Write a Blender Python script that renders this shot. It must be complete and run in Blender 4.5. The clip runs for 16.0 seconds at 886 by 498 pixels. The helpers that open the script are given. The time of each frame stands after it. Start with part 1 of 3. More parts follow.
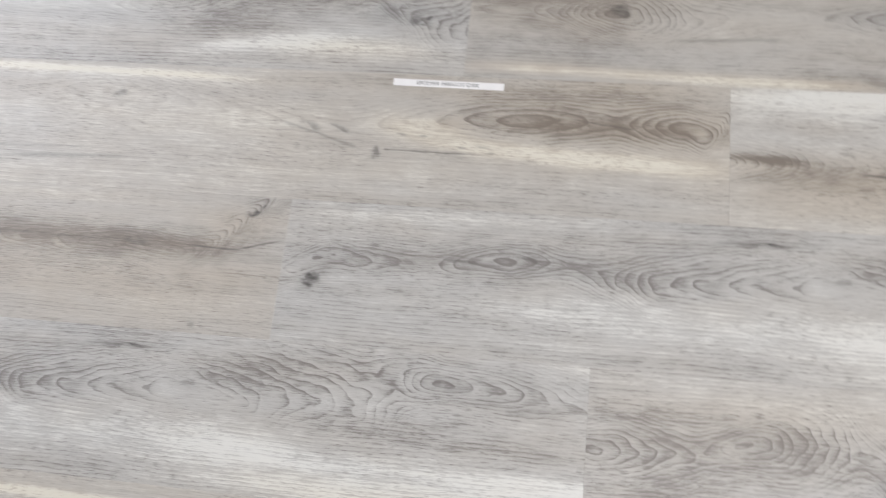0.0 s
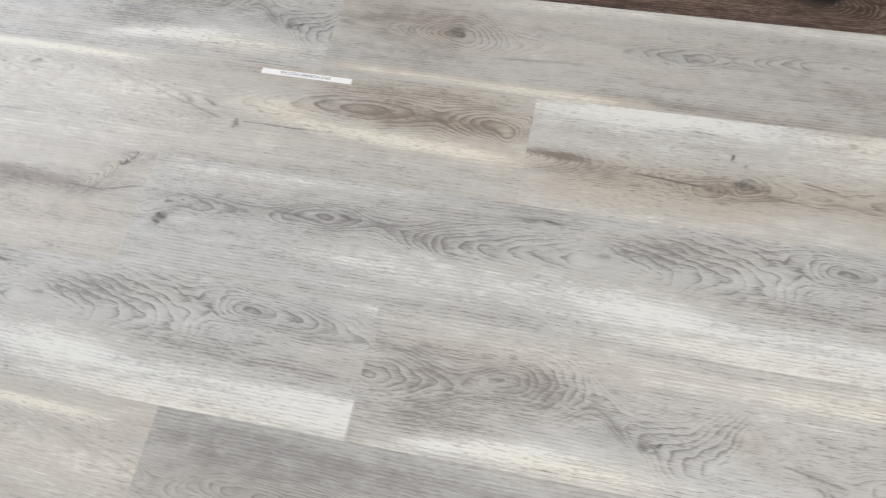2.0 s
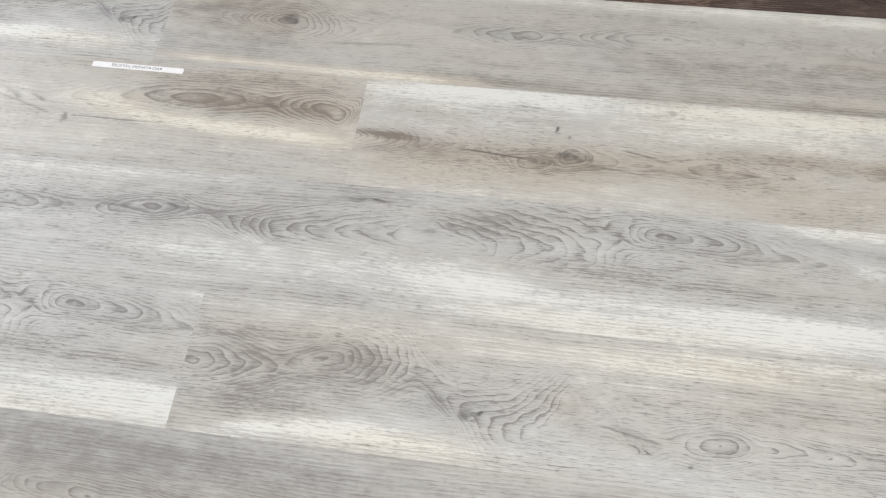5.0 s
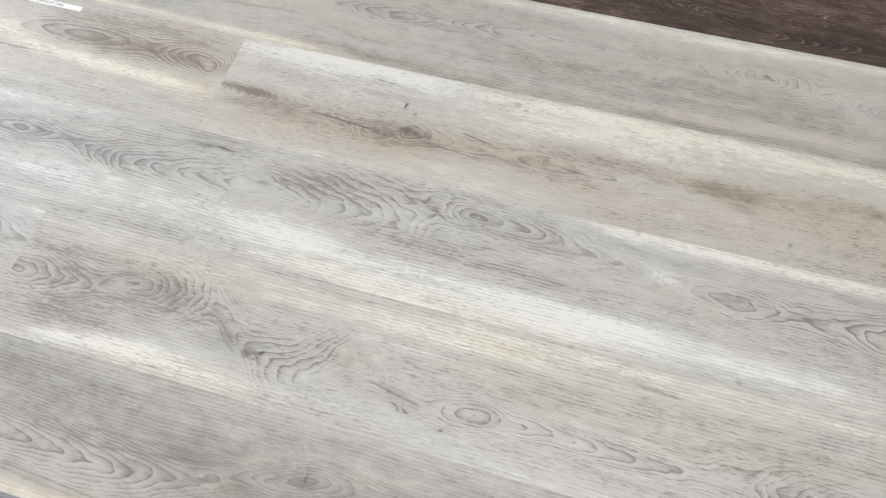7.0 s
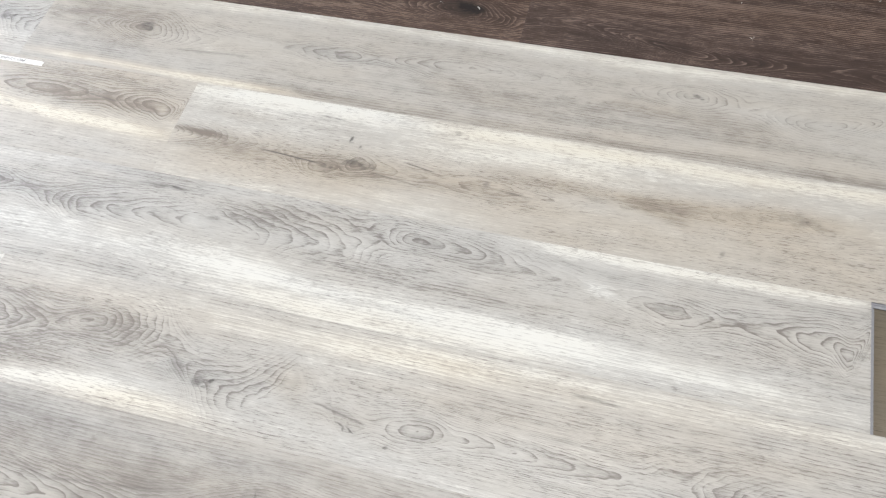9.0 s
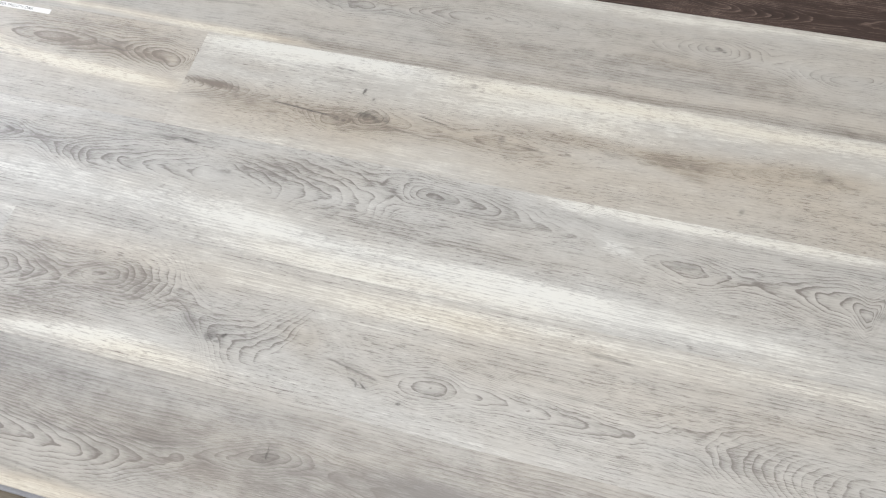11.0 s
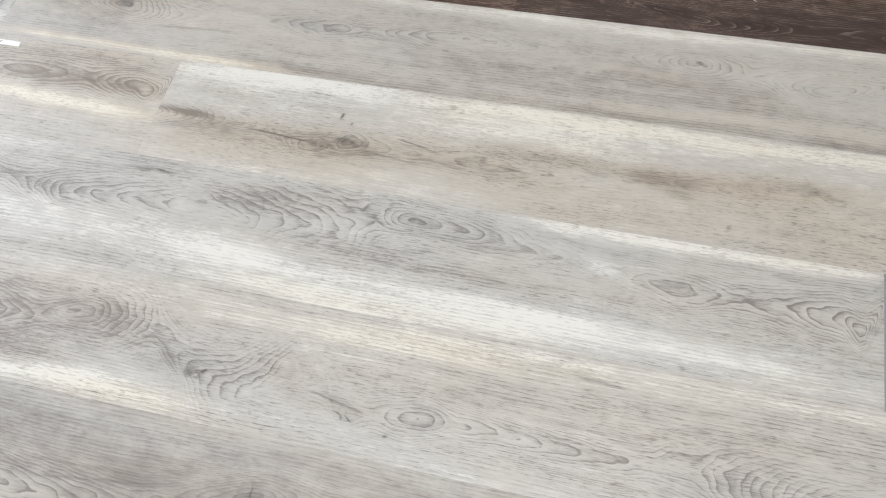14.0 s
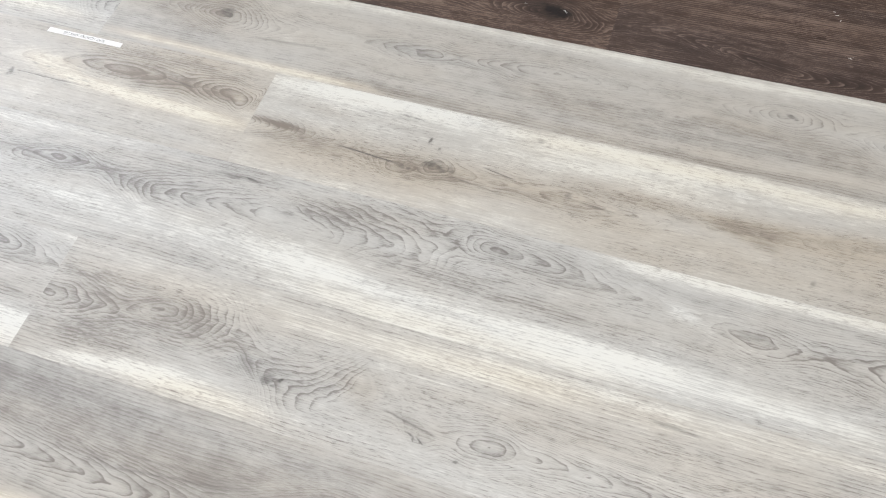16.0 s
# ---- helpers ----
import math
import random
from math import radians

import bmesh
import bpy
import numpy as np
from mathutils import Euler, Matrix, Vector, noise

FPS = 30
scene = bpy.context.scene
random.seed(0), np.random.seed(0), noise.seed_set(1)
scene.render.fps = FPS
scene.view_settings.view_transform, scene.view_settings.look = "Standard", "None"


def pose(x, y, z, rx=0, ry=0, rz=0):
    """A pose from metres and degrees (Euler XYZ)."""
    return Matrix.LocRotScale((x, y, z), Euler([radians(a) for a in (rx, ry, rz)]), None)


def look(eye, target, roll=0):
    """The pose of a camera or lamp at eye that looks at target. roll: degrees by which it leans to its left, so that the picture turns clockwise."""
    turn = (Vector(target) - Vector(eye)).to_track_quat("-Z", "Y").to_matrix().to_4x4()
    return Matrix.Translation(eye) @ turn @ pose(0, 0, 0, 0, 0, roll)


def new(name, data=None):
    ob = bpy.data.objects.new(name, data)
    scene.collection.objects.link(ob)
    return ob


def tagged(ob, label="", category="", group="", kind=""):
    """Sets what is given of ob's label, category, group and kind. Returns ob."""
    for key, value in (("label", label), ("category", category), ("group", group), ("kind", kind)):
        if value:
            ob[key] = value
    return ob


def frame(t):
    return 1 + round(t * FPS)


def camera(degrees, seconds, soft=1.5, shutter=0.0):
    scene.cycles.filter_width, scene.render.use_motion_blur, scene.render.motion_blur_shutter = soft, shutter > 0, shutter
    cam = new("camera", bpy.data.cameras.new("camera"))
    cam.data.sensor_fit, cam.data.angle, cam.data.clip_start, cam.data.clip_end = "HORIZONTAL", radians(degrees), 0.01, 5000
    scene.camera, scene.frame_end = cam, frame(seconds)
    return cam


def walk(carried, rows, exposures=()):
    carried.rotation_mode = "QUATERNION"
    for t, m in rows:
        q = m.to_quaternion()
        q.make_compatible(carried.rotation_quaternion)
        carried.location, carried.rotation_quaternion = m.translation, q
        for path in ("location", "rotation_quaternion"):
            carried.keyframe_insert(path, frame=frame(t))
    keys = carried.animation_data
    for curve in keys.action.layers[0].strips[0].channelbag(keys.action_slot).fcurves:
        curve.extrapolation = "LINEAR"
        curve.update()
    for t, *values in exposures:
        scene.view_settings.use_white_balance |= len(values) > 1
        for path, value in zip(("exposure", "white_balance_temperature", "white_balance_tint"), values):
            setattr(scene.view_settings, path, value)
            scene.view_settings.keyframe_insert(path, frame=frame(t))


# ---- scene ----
cam = camera(54.8, 16.0, soft=1.25, shutter=0.5)
PATH = [
    (0, (0.335, -0.157, 0.971), (0.061, 0.398, -0.93), -21.2),
    (0.5, (0.386, -0.201, 1.0), (-0.027, 0.447, -0.846), -24.0),
    (1, (0.442, -0.295, 1.016), (0.056, 0.444, -0.802), -20.7),
    (1.5, (0.531, -0.345, 1.03), (0.186, 0.446, -0.774), -16.0),
    (2, (0.628, -0.377, 1.015), (0.299, 0.455, -0.774), -10.8),
    (2.5, (0.707, -0.397, 1.013), (0.377, 0.458, -0.764), -8.8),
    (3, (0.777, -0.399, 1.011), (0.439, 0.457, -0.764), -9.8),
    (3.2, (0.791, -0.404, 1.006), (0.456, 0.452, -0.771), -10.0),
    (5.3, (0.797, -0.384, 0.98), (0.585, 0.501, -0.801), -6.4),
    (5.5, (0.825, -0.378, 0.988), (0.61, 0.492, -0.8), -5.7),
    (6, (0.938, -0.372, 0.98), (0.689, 0.488, -0.808), -2.9),
    (6.5, (1.046, -0.383, 0.988), (0.747, 0.49, -0.787), -3.0),
    (7, (1.11, -0.401, 0.988), (0.77, 0.47, -0.78), -5.3),
    (7.5, (1.129, -0.424, 0.986), (0.767, 0.456, -0.773), -7.2),
    (8, (1.16, -0.434, 0.989), (0.822, 0.475, -0.76), -6.5),
    (8.5, (1.187, -0.433, 0.993), (0.855, 0.507, -0.74), -6.1),
    (9, (1.205, -0.427, 0.996), (0.827, 0.543, -0.712), -7.8),
    (9.5, (1.2, -0.429, 0.99), (0.812, 0.536, -0.718), -8.6),
    (9.7, (1.199, -0.434, 0.989), (0.811, 0.517, -0.727), -8.9),
    (11.8, (1.191, -0.401, 0.983), (0.833, 0.454, -0.789), -8.0),
    (12, (1.188, -0.398, 0.979), (0.841, 0.468, -0.791), -7.3),
    (12.5, (1.19, -0.391, 0.976), (0.838, 0.486, -0.787), -7.9),
    (13, (1.185, -0.386, 0.98), (0.821, 0.494, -0.779), -8.6),
    (13.5, (1.189, -0.394, 0.977), (0.814, 0.501, -0.772), -9.3),
    (14, (1.196, -0.396, 0.97), (0.836, 0.513, -0.774), -9.4),
    (14.5, (1.195, -0.402, 0.973), (0.843, 0.518, -0.768), -9.1),
    (15, (1.17, -0.407, 0.981), (0.802, 0.522, -0.751), -7.6),
    (15.5, (1.147, -0.412, 0.988), (0.729, 0.521, -0.731), -7.6),
    (16, (1.135, -0.411, 0.989), (0.691, 0.519, -0.726), -7.9),
]
EXPO = ((0, -0.2, 6500, 13), (0.5, -0.3, 6500, 13), (1, -0.2, 6500, 13), (1.5, -0.15, 6500, 12), (2, -0.14, 6500, 11), (5.5, -0.02, 6500, 10.4), (7.5, 0.02, 6500, 10.4), (9, 0.2, 6500, 10.4), (9.7, 0.15, 6500, 10.4), (12, 0.02, 6500, 10.4), (14.5, 0.06, 6500, 10.4), (15, 0.15, 6500, 10.4), (15.5, 0.17, 6500, 10.4), (16, 0.1, 6500, 10.4))
walk(cam, [(t, look(eye, target, roll)) for t, eye, target, roll in PATH], EXPO)

# ---------------------------------------------------------------- light
world = bpy.data.worlds.new("world")
scene.world = world
world.use_nodes = True
world.node_tree.nodes["Background"].inputs[0].default_value = (0.8, 0.88, 1.0, 1)
world.node_tree.nodes["Background"].inputs[1].default_value = 0.25


def area_lamp(name, eye, target, sx, sy, watts, color):
    d = bpy.data.lights.new(name, "AREA")
    d.shape, d.size, d.size_y, d.energy, d.color = "RECTANGLE", sx, sy, watts, color
    ob = new(name, d)
    ob.matrix_world = look(eye, target)
    return ob


# Unseen area lights without fittings, one above the planks.
area_lamp("overhead_area_light", (1.2, -0.6, 2.66), (1.2, -0.6, 0), 1.2, 0.6, 62, (1.0, 0.985, 0.97))
# Bluish one added at the far left for the sheen on the planks.
area_lamp("overhead_area_light", (-2.9, 1.8, 2.66), (-2.9, 1.8, 0), 2.0, 1.4, 135, (0.86, 0.91, 1.0))

# ---------------------------------------------------------------- node helper
class Val:
    """A value in a node tree, with arithmetic."""

    def __init__(self, tree, socket):
        self.tree, self.socket = tree, socket

    def _op(self, op, *others):
        n = self.tree.nodes.new("ShaderNodeMath")
        n.operation = op
        for i, o in enumerate((self,) + others):
            if isinstance(o, Val):
                self.tree.links.new(o.socket, n.inputs[i])
            else:
                n.inputs[i].default_value = o
        return Val(self.tree, n.outputs[0])

    def __add__(self, o): return self._op("ADD", o)
    def __radd__(self, o): return self._op("ADD", o)
    def __sub__(self, o): return self._op("SUBTRACT", o)
    def __rsub__(self, o): return (self * -1.0)._op("ADD", o)
    def __mul__(self, o): return self._op("MULTIPLY", o)
    def __rmul__(self, o): return self._op("MULTIPLY", o)
    def __truediv__(self, o): return self._op("DIVIDE", o)
    def __pow__(self, o): return self._op("POWER", o)
    def fract(self): return self._op("FRACT")
    def sine(self): return self._op("SINE")
    def abs(self): return self._op("ABSOLUTE")
    def exp(self): return self._op("EXPONENT")
    def root(self): return self._op("SQRT")
    def max(self, o): return self._op("MAXIMUM", o)
    def min(self, o): return self._op("MINIMUM", o)

    def step(self, a, b, lo=0.0, hi=1.0):
        """Smooth step from lo at a to hi at b."""
        n = self.tree.nodes.new("ShaderNodeMapRange")
        n.interpolation_type = "SMOOTHSTEP"
        self.tree.links.new(self.socket, n.inputs["Value"])
        for k, v in (("From Min", a), ("From Max", b), ("To Min", lo), ("To Max", hi)):
            n.inputs[k].default_value = v
        return Val(self.tree, n.outputs[0])


def vec(tree, x, y, z=0.0):
    n = tree.nodes.new("ShaderNodeCombineXYZ")
    for i, o in enumerate((x, y, z)):
        if isinstance(o, Val):
            tree.links.new(o.socket, n.inputs[i])
        else:
            n.inputs[i].default_value = o
    return n.outputs[0]


def noise_val(tree, x, y, z=0.0, detail=2.0, rough=0.5):
    n = tree.nodes.new("ShaderNodeTexNoise")
    n.noise_dimensions = "3D"
    tree.links.new(vec(tree, x, y, z), n.inputs["Vector"])
    n.inputs["Scale"].default_value = 1.0
    n.inputs["Detail"].default_value = detail
    n.inputs["Roughness"].default_value = rough
    return Val(tree, n.outputs["Fac"])


def mix(tree, fac, a, b):
    n = tree.nodes.new("ShaderNodeMix")
    n.data_type = "RGBA"
    for key, o in ((0, fac), (6, a), (7, b)):
        if isinstance(o, Val):
            tree.links.new(o.socket, n.inputs[key])
        elif isinstance(o, tuple):
            n.inputs[key].default_value = (*o, 1)
        elif isinstance(o, (int, float)):
            n.inputs[key].default_value = o
        else:
            tree.links.new(o, n.inputs[key])
    return n.outputs[2]


def blank(name):
    m = bpy.data.materials.new(name)
    m.use_nodes = True
    return m, m.node_tree, m.node_tree.nodes["Principled BSDF"]


def plain(name, color, rough=0.6, grain=0.06, scale=60.0):
    """A quiet surface with faint mottling."""
    m, t, b = blank(name)
    g = t.nodes.new("ShaderNodeTexCoord")
    s = t.nodes.new("ShaderNodeSeparateXYZ")
    t.links.new(g.outputs["Object"], s.inputs[0])
    x, y, z = (Val(t, s.outputs[i]) for i in range(3))
    n = noise_val(t, x * scale, y * scale, z * scale, 4.0)
    dark = tuple(c * (1 - 3 * grain) for c in color)
    light = tuple(min(1, c * (1 + 2 * grain)) for c in color)
    t.links.new(mix(t, n.step(0.3, 0.7), dark, light), b.inputs["Base Color"])
    b.inputs["Roughness"].default_value = rough
    return m


def along(tree, u, rows):
    """Smooth curves along u through rows of (u, three values), each value held between 0 and 1."""
    lo, hi = rows[0][0], rows[-1][0]
    n = tree.nodes.new("ShaderNodeValToRGB")
    ramp = n.color_ramp
    ramp.interpolation = "CARDINAL"
    for i, (p, *c) in enumerate(rows):
        e = ramp.elements[0] if i == 0 else ramp.elements[1] if i == len(rows) - 1 else ramp.elements.new((p - lo) / (hi - lo))
        e.color = (*c, 1.0)
    tree.links.new(((u - lo) / (hi - lo)).socket, n.inputs[0])
    out = tree.nodes.new("ShaderNodeSeparateColor")
    tree.links.new(n.outputs[0], out.inputs[0])
    return [Val(tree, o) for o in out.outputs]


def printed_oak(name, pale, mid, dark, warm, tone=0.5, big=0.5, pores=0.27, ring=0.0042, heart=((0.0, 0.09, 8, 0.2), (1.0, 0.09, 8, 0.2)), swirls=(), shear=None,
                flank=0.2, sign=1.0, bands=(), knots=(), cracks=(), seed=0.0, rough=0.42, hue=0.3, fine=1.0, wobble=1.0, tint=(1.0, 0.957, 0.868)):
    """Printed oak on a plank. u runs along the plank, v across it (metres).
    heart: (u, v, depth, contrast) along the heart line: how many rings deep the pith lies there, so that its rise and fall make arches and eyes;
    swirls: (u, v, half length, half width, rings); shear: (u0, u1, run), where the arches lean; flank: contrast of the ring lines beside the heart;
    bands: (u0, v0, u1, v1, half width, lighter, warmer); knots: (u, v, half length, half width, turn, dark); cracks: (u0, v0, u1, v1, half width, dark)."""
    m, t, b = blank(name)
    g = t.nodes.new("ShaderNodeTexCoord")
    s = t.nodes.new("ShaderNodeSeparateXYZ")
    t.links.new(g.outputs["Object"], s.inputs[0])
    u, v = Val(t, s.outputs[0]), Val(t, s.outputs[1])
    # slow and quick wander of the grain
    w1 = noise_val(t, u * 2.6, v * 9.0, seed, 2.0) - 0.5
    w2 = noise_val(t, u * 14.0, v * 60.0, seed + 3, 3.0) - 0.5
    w3 = noise_val(t, u * 90.0, v * 260.0, seed + 5, 2.0) - 0.5
    ripple = (noise_val(t, u * 30.0, v * 46.0, seed + 41, 1.0) - 0.5) * (1.7 * wobble) + (noise_val(t, u * 10.0, v * 20.0, seed + 47, 1.0) - 0.5) * (1.6 * wobble)
    vw = v + w1 * 0.016
    # distance from the pith, in metres; the ring lines follow it
    mid_v = along(t, u, [(r[0], r[1] * 5, 0, 0) for r in heart])[0] * 0.2
    off = vw - mid_v
    uu = u
    if shear:
        uu = u + off / (off.abs() / 0.06 + 1.0) * shear[2] * u.step(shear[0] - 0.04, shear[0] + 0.04) * u.step(shear[1] - 0.04, shear[1] + 0.04, 1.0, 0.0)
    curves = along(t, uu, [(r[0], (r[4] if len(r) > 4 else 1.9) / 3, r[2] / 24, r[3]) for r in heart])
    narrow, depth, show = curves[0] * 3.0, curves[1] * (24 * ring), curves[2]
    near = (off * off * -520.0).exp()
    for (su, sv, sa, sb, rings) in swirls:
        p, r = (u - su) / sa, (v - sv) / sb
        depth = depth + ((p * p + r * r) * -1.0).exp() * (rings * ring)
    wide = off * narrow
    gv = (wide * wide + depth * depth).root()
    # round the heart the lines follow the rings, beside it they run along the plank
    saw = (gv / ring + ripple + w3 * 0.16).fract()
    run = (vw / ring * 0.86 + ripple * 0.18 + w3 * 0.5).fract()
    broken = noise_val(t, u * 26.0, v * 90.0, seed + 43, 3.0, 0.7).step(0.28, 0.60, 0.2, 1.0)

    def drawn(w):
        return (w.step(0.05, 0.92) * 0.48 + w.step(0.70, 0.90) * 0.52) * w.step(0.95, 1.0, 1.0, 0.0)

    marks = broken * (drawn(saw) * near * show * 0.94 + drawn(run) * (1.0 - near) * flank) * sign
    # tone: broad streaks, fine streaks, then the marks of this print
    n1 = noise_val(t, u * 1.5, vw * 17.0, seed + 11, 2.0, 0.45) - 0.5
    n2 = (noise_val(t, u * 6.0, gv * 62.0, v * 14.0 + seed, 3.0, 0.6) - 0.5) * near + (noise_val(t, u * 5.0, vw * 75.0, seed + 13, 3.0, 0.6) - 0.5) * (1.0 - near)
    n3 = noise_val(t, u * 30.0, vw * 620.0, seed + 17, 3.0, 0.7) - 0.5
    n4 = noise_val(t, u * 30.0, v * 45.0, seed + 19, 3.0, 0.6) - 0.5
    T = tone + 0.02 + n1 * (big * 1.5) + n2 * (0.75 * fine) + n3 * (0.85 * fine) + n4 * 0.42
    H = (noise_val(t, u * 1.1, v * 11.0, seed + 23, 2.0) - 0.5) * 0.9 + (noise_val(t, u * 9.0, v * 30.0, seed + 29, 2.0) - 0.5) * 0.5 + hue
    for (u0, v0, u1, v1, hw, lighter, warmer) in bands:
        k = (v1 - v0) / (u1 - u0)
        d = (vw - v0 - (u - u0) * k + w2 * 0.004 + n3 * 0.003) / hw
        e = (d * d * -1.0).exp()
        ends = min(0.12, (u1 - u0) * 0.4)
        e = e * u.step(u0 - ends * 0.3, u0 + ends) * u.step(u1 - ends, u1 + ends * 0.3, 1.0, 0.0)
        if lighter:
            T = T + e * lighter
        if warmer:
            H = H + e * warmer
    # pores: short dashes in thin rows, coarse and fine
    where = noise_val(t, u * 5.0, v * 24.0, seed + 31, 2.0).step(0.34, 0.62, 0.3, 1.0)
    dash = noise_val(t, u * 42.0, vw * 380.0, seed + 37, 1.0).step(0.55, 0.70)
    tick = noise_val(t, u * 85.0, vw * 800.0, seed + 53, 1.0).step(0.55, 0.66)
    T = T - (dash * where * 0.38 + tick * where * 0.75) * pores * (T.max(0.0) * 1.4 + 0.7)
    T = T - marks
    stain = None
    w4 = noise_val(t, u * 70.0, v * 80.0, seed + 59, 2.0, 0.6) - 0.5
    w5 = noise_val(t, u * 75.0, v * 70.0, seed + 61, 2.0, 0.6) - 0.5
    for (ku, kv, ka, kb, turn, depth) in knots:
        c, sn = math.cos(radians(turn)), math.sin(radians(turn))
        p, r = u - ku + w3 * 0.004 + w4 * (ka * 1.6), v - kv + w3 * 0.003 + w5 * (kb * 2.2)
        x1, y1 = (p * c + r * sn) / ka, (r * c - p * sn) / kb
        q = x1 * x1 + y1 * y1
        core = ((q * q) * -1.0).exp() * depth * (0.95 + w3 * 1.8 + w4 * 1.2)
        halo = (q * -0.18).exp() * depth * 0.14
        e = core + halo
        stain = e if stain is None else stain.max(e)
    for (u0, v0, u1, v1, hw, depth) in cracks:
        k = (v1 - v0) / (u1 - u0)
        d = (v - v0 - (u - u0) * k + w2 * 0.004 + w3 * 0.0012) / hw
        e = (d * d * -1.0).exp() * depth * (1.0 + w3 * 1.2)
        ends = (u1 - u0) * 0.25
        e = e * u.step(u0, u0 + ends) * u.step(u1 - ends, u1, 1.0, 0.0)
        stain = e if stain is None else stain.max(e)
    cool = mix(t, T.step(0.42, 0.95), mid, pale)
    cool = mix(t, T.step(-0.13, 0.46), dark, cool)
    hot = mix(t, T.step(0.4, 0.95), warm, tint)
    mul = t.nodes.new("ShaderNodeMix")
    mul.data_type, mul.blend_type = "RGBA", "MULTIPLY"
    t.links.new(H.max(0.0).min(1.0).socket, mul.inputs[0])
    t.links.new(cool, mul.inputs[6])
    t.links.new(hot, mul.inputs[7])
    col = mul.outputs[2]
    if stain is not None:
        col = mix(t, stain.max(0.0).min(1.0), col, tuple(c * 0.38 for c in dark))
    t.links.new(col, b.inputs["Base Color"])
    t.links.new((n3 * 0.18 + tick * 0.12 + rough).socket, b.inputs["Roughness"])
    bump = t.nodes.new("ShaderNodeBump")
    bump.inputs["Strength"].default_value = 0.25
    bump.inputs["Distance"].default_value = 0.0006
    t.links.new((n3 * 0.5 - dash * where - tick * 0.4).socket, bump.inputs["Height"])
    t.links.new(bump.outputs[0], b.inputs["Normal"])
    return m


PALE, MID, DARK, WARM = (0.746, 0.750, 0.721), (0.502, 0.499, 0.483), (0.228, 0.215, 0.204), (1.0, 0.91, 0.80)


def oak(name, **kw):
    return printed_oak(name, PALE, MID, DARK, WARM, **kw)


# grey print with one long row of cathedrals; u = 0 at the plank's left end
print_grey = oak(
    "oak_print_grey", hue=0.1, tone=0.46, seed=1.0, big=0.35,
    heart=[(0.0, 0.085, 13, 0.4), (0.045, 0.09, 9.5, 0.45), (0.115, 0.106, 13, 0.4), (0.19, 0.107, 14, 0.35), (0.272, 0.117, 10.6, 0.6), (0.35, 0.114, 14, 0.4, 1.7), (0.435, 0.102, 9, 0.55, 1.3), (0.60, 0.108, 4.0, 0.42, 1.0),
           (0.645, 0.110, 3.2, 0.16, 0.8), (0.70, 0.118, 5.0, 0.46, 0.6), (0.88, 0.142, 11.8, 0.6, 0.7), (0.95, 0.145, 8.7, 0.46, 1.8), (1.06, 0.135, 12.0, 0.42, 1.5), (1.2, 0.122, 14.5, 0.2), (1.296, 0.111, 12, 0.5), (1.37, 0.112, 15, 0.55), (1.49, 0.107, 11.6, 0.75, 1.5), (1.52, 0.104, 10.4, 0.65), (1.57, 0.104, 12, 0.5)],
    shear=(0.64, 0.89, 2.4), swirls=[(0.95, 0.145, 0.05, 0.018, -0.8)], flank=0.34,
    bands=[(0.0, 0.165, 0.45, 0.172, 0.010, 0.25, 0), (0.25, 0.05, 0.8, 0.045, 0.03, 0.2, 0), (0.60, 0.056, 1.25, 0.03, 0.018, 0.42, 0.0), (0.70, 0.018, 1.2, 0.006, 0.022, 0.28, 0.25),
           (1.1, 0.04, 1.544, 0.02, 0.02, 0.34, 0.05), (0.75, 0.090, 1.25, 0.075, 0.016, -0.2, 0), (0.88, 0.147, 1.08, 0.134, 0.018, -0.2, -0.1), (0.62, 0.125, 0.86, 0.15, 0.022, -0.12, 0.1), (0.0, 0.12, 0.6, 0.11, 0.022, -0.14, -0.1), (1.06, 0.172, 1.6, 0.172, 0.012, 0.46, 0.2),
           (1.17, 0.127, 1.23, 0.117, 0.010, 0.25, -0.2), (0.6, 0.02, 1.0, 0.0, 0.02, 0.15, 0.1)],
    knots=[(0.039, 0.077, 0.013, 0.008, 35, 0.75), (0.55, 0.157, 0.024, 0.0026, 5, 0.42), (0.578, 0.158, 0.012, 0.0018, -6, 0.6), (1.29, 0.113, 0.022, 0.006, 0, 0.22),
           (0.962, 0.140, 0.03, 0.007, -8, 0.16), (0.215, 0.113, 0.02, 0.003, -8, 0.3), (0.30, 0.120, 0.012, 0.002, -20, 0.3)],
    cracks=[(0.50, 0.156, 0.60, 0.158, 0.003, 0.35)])

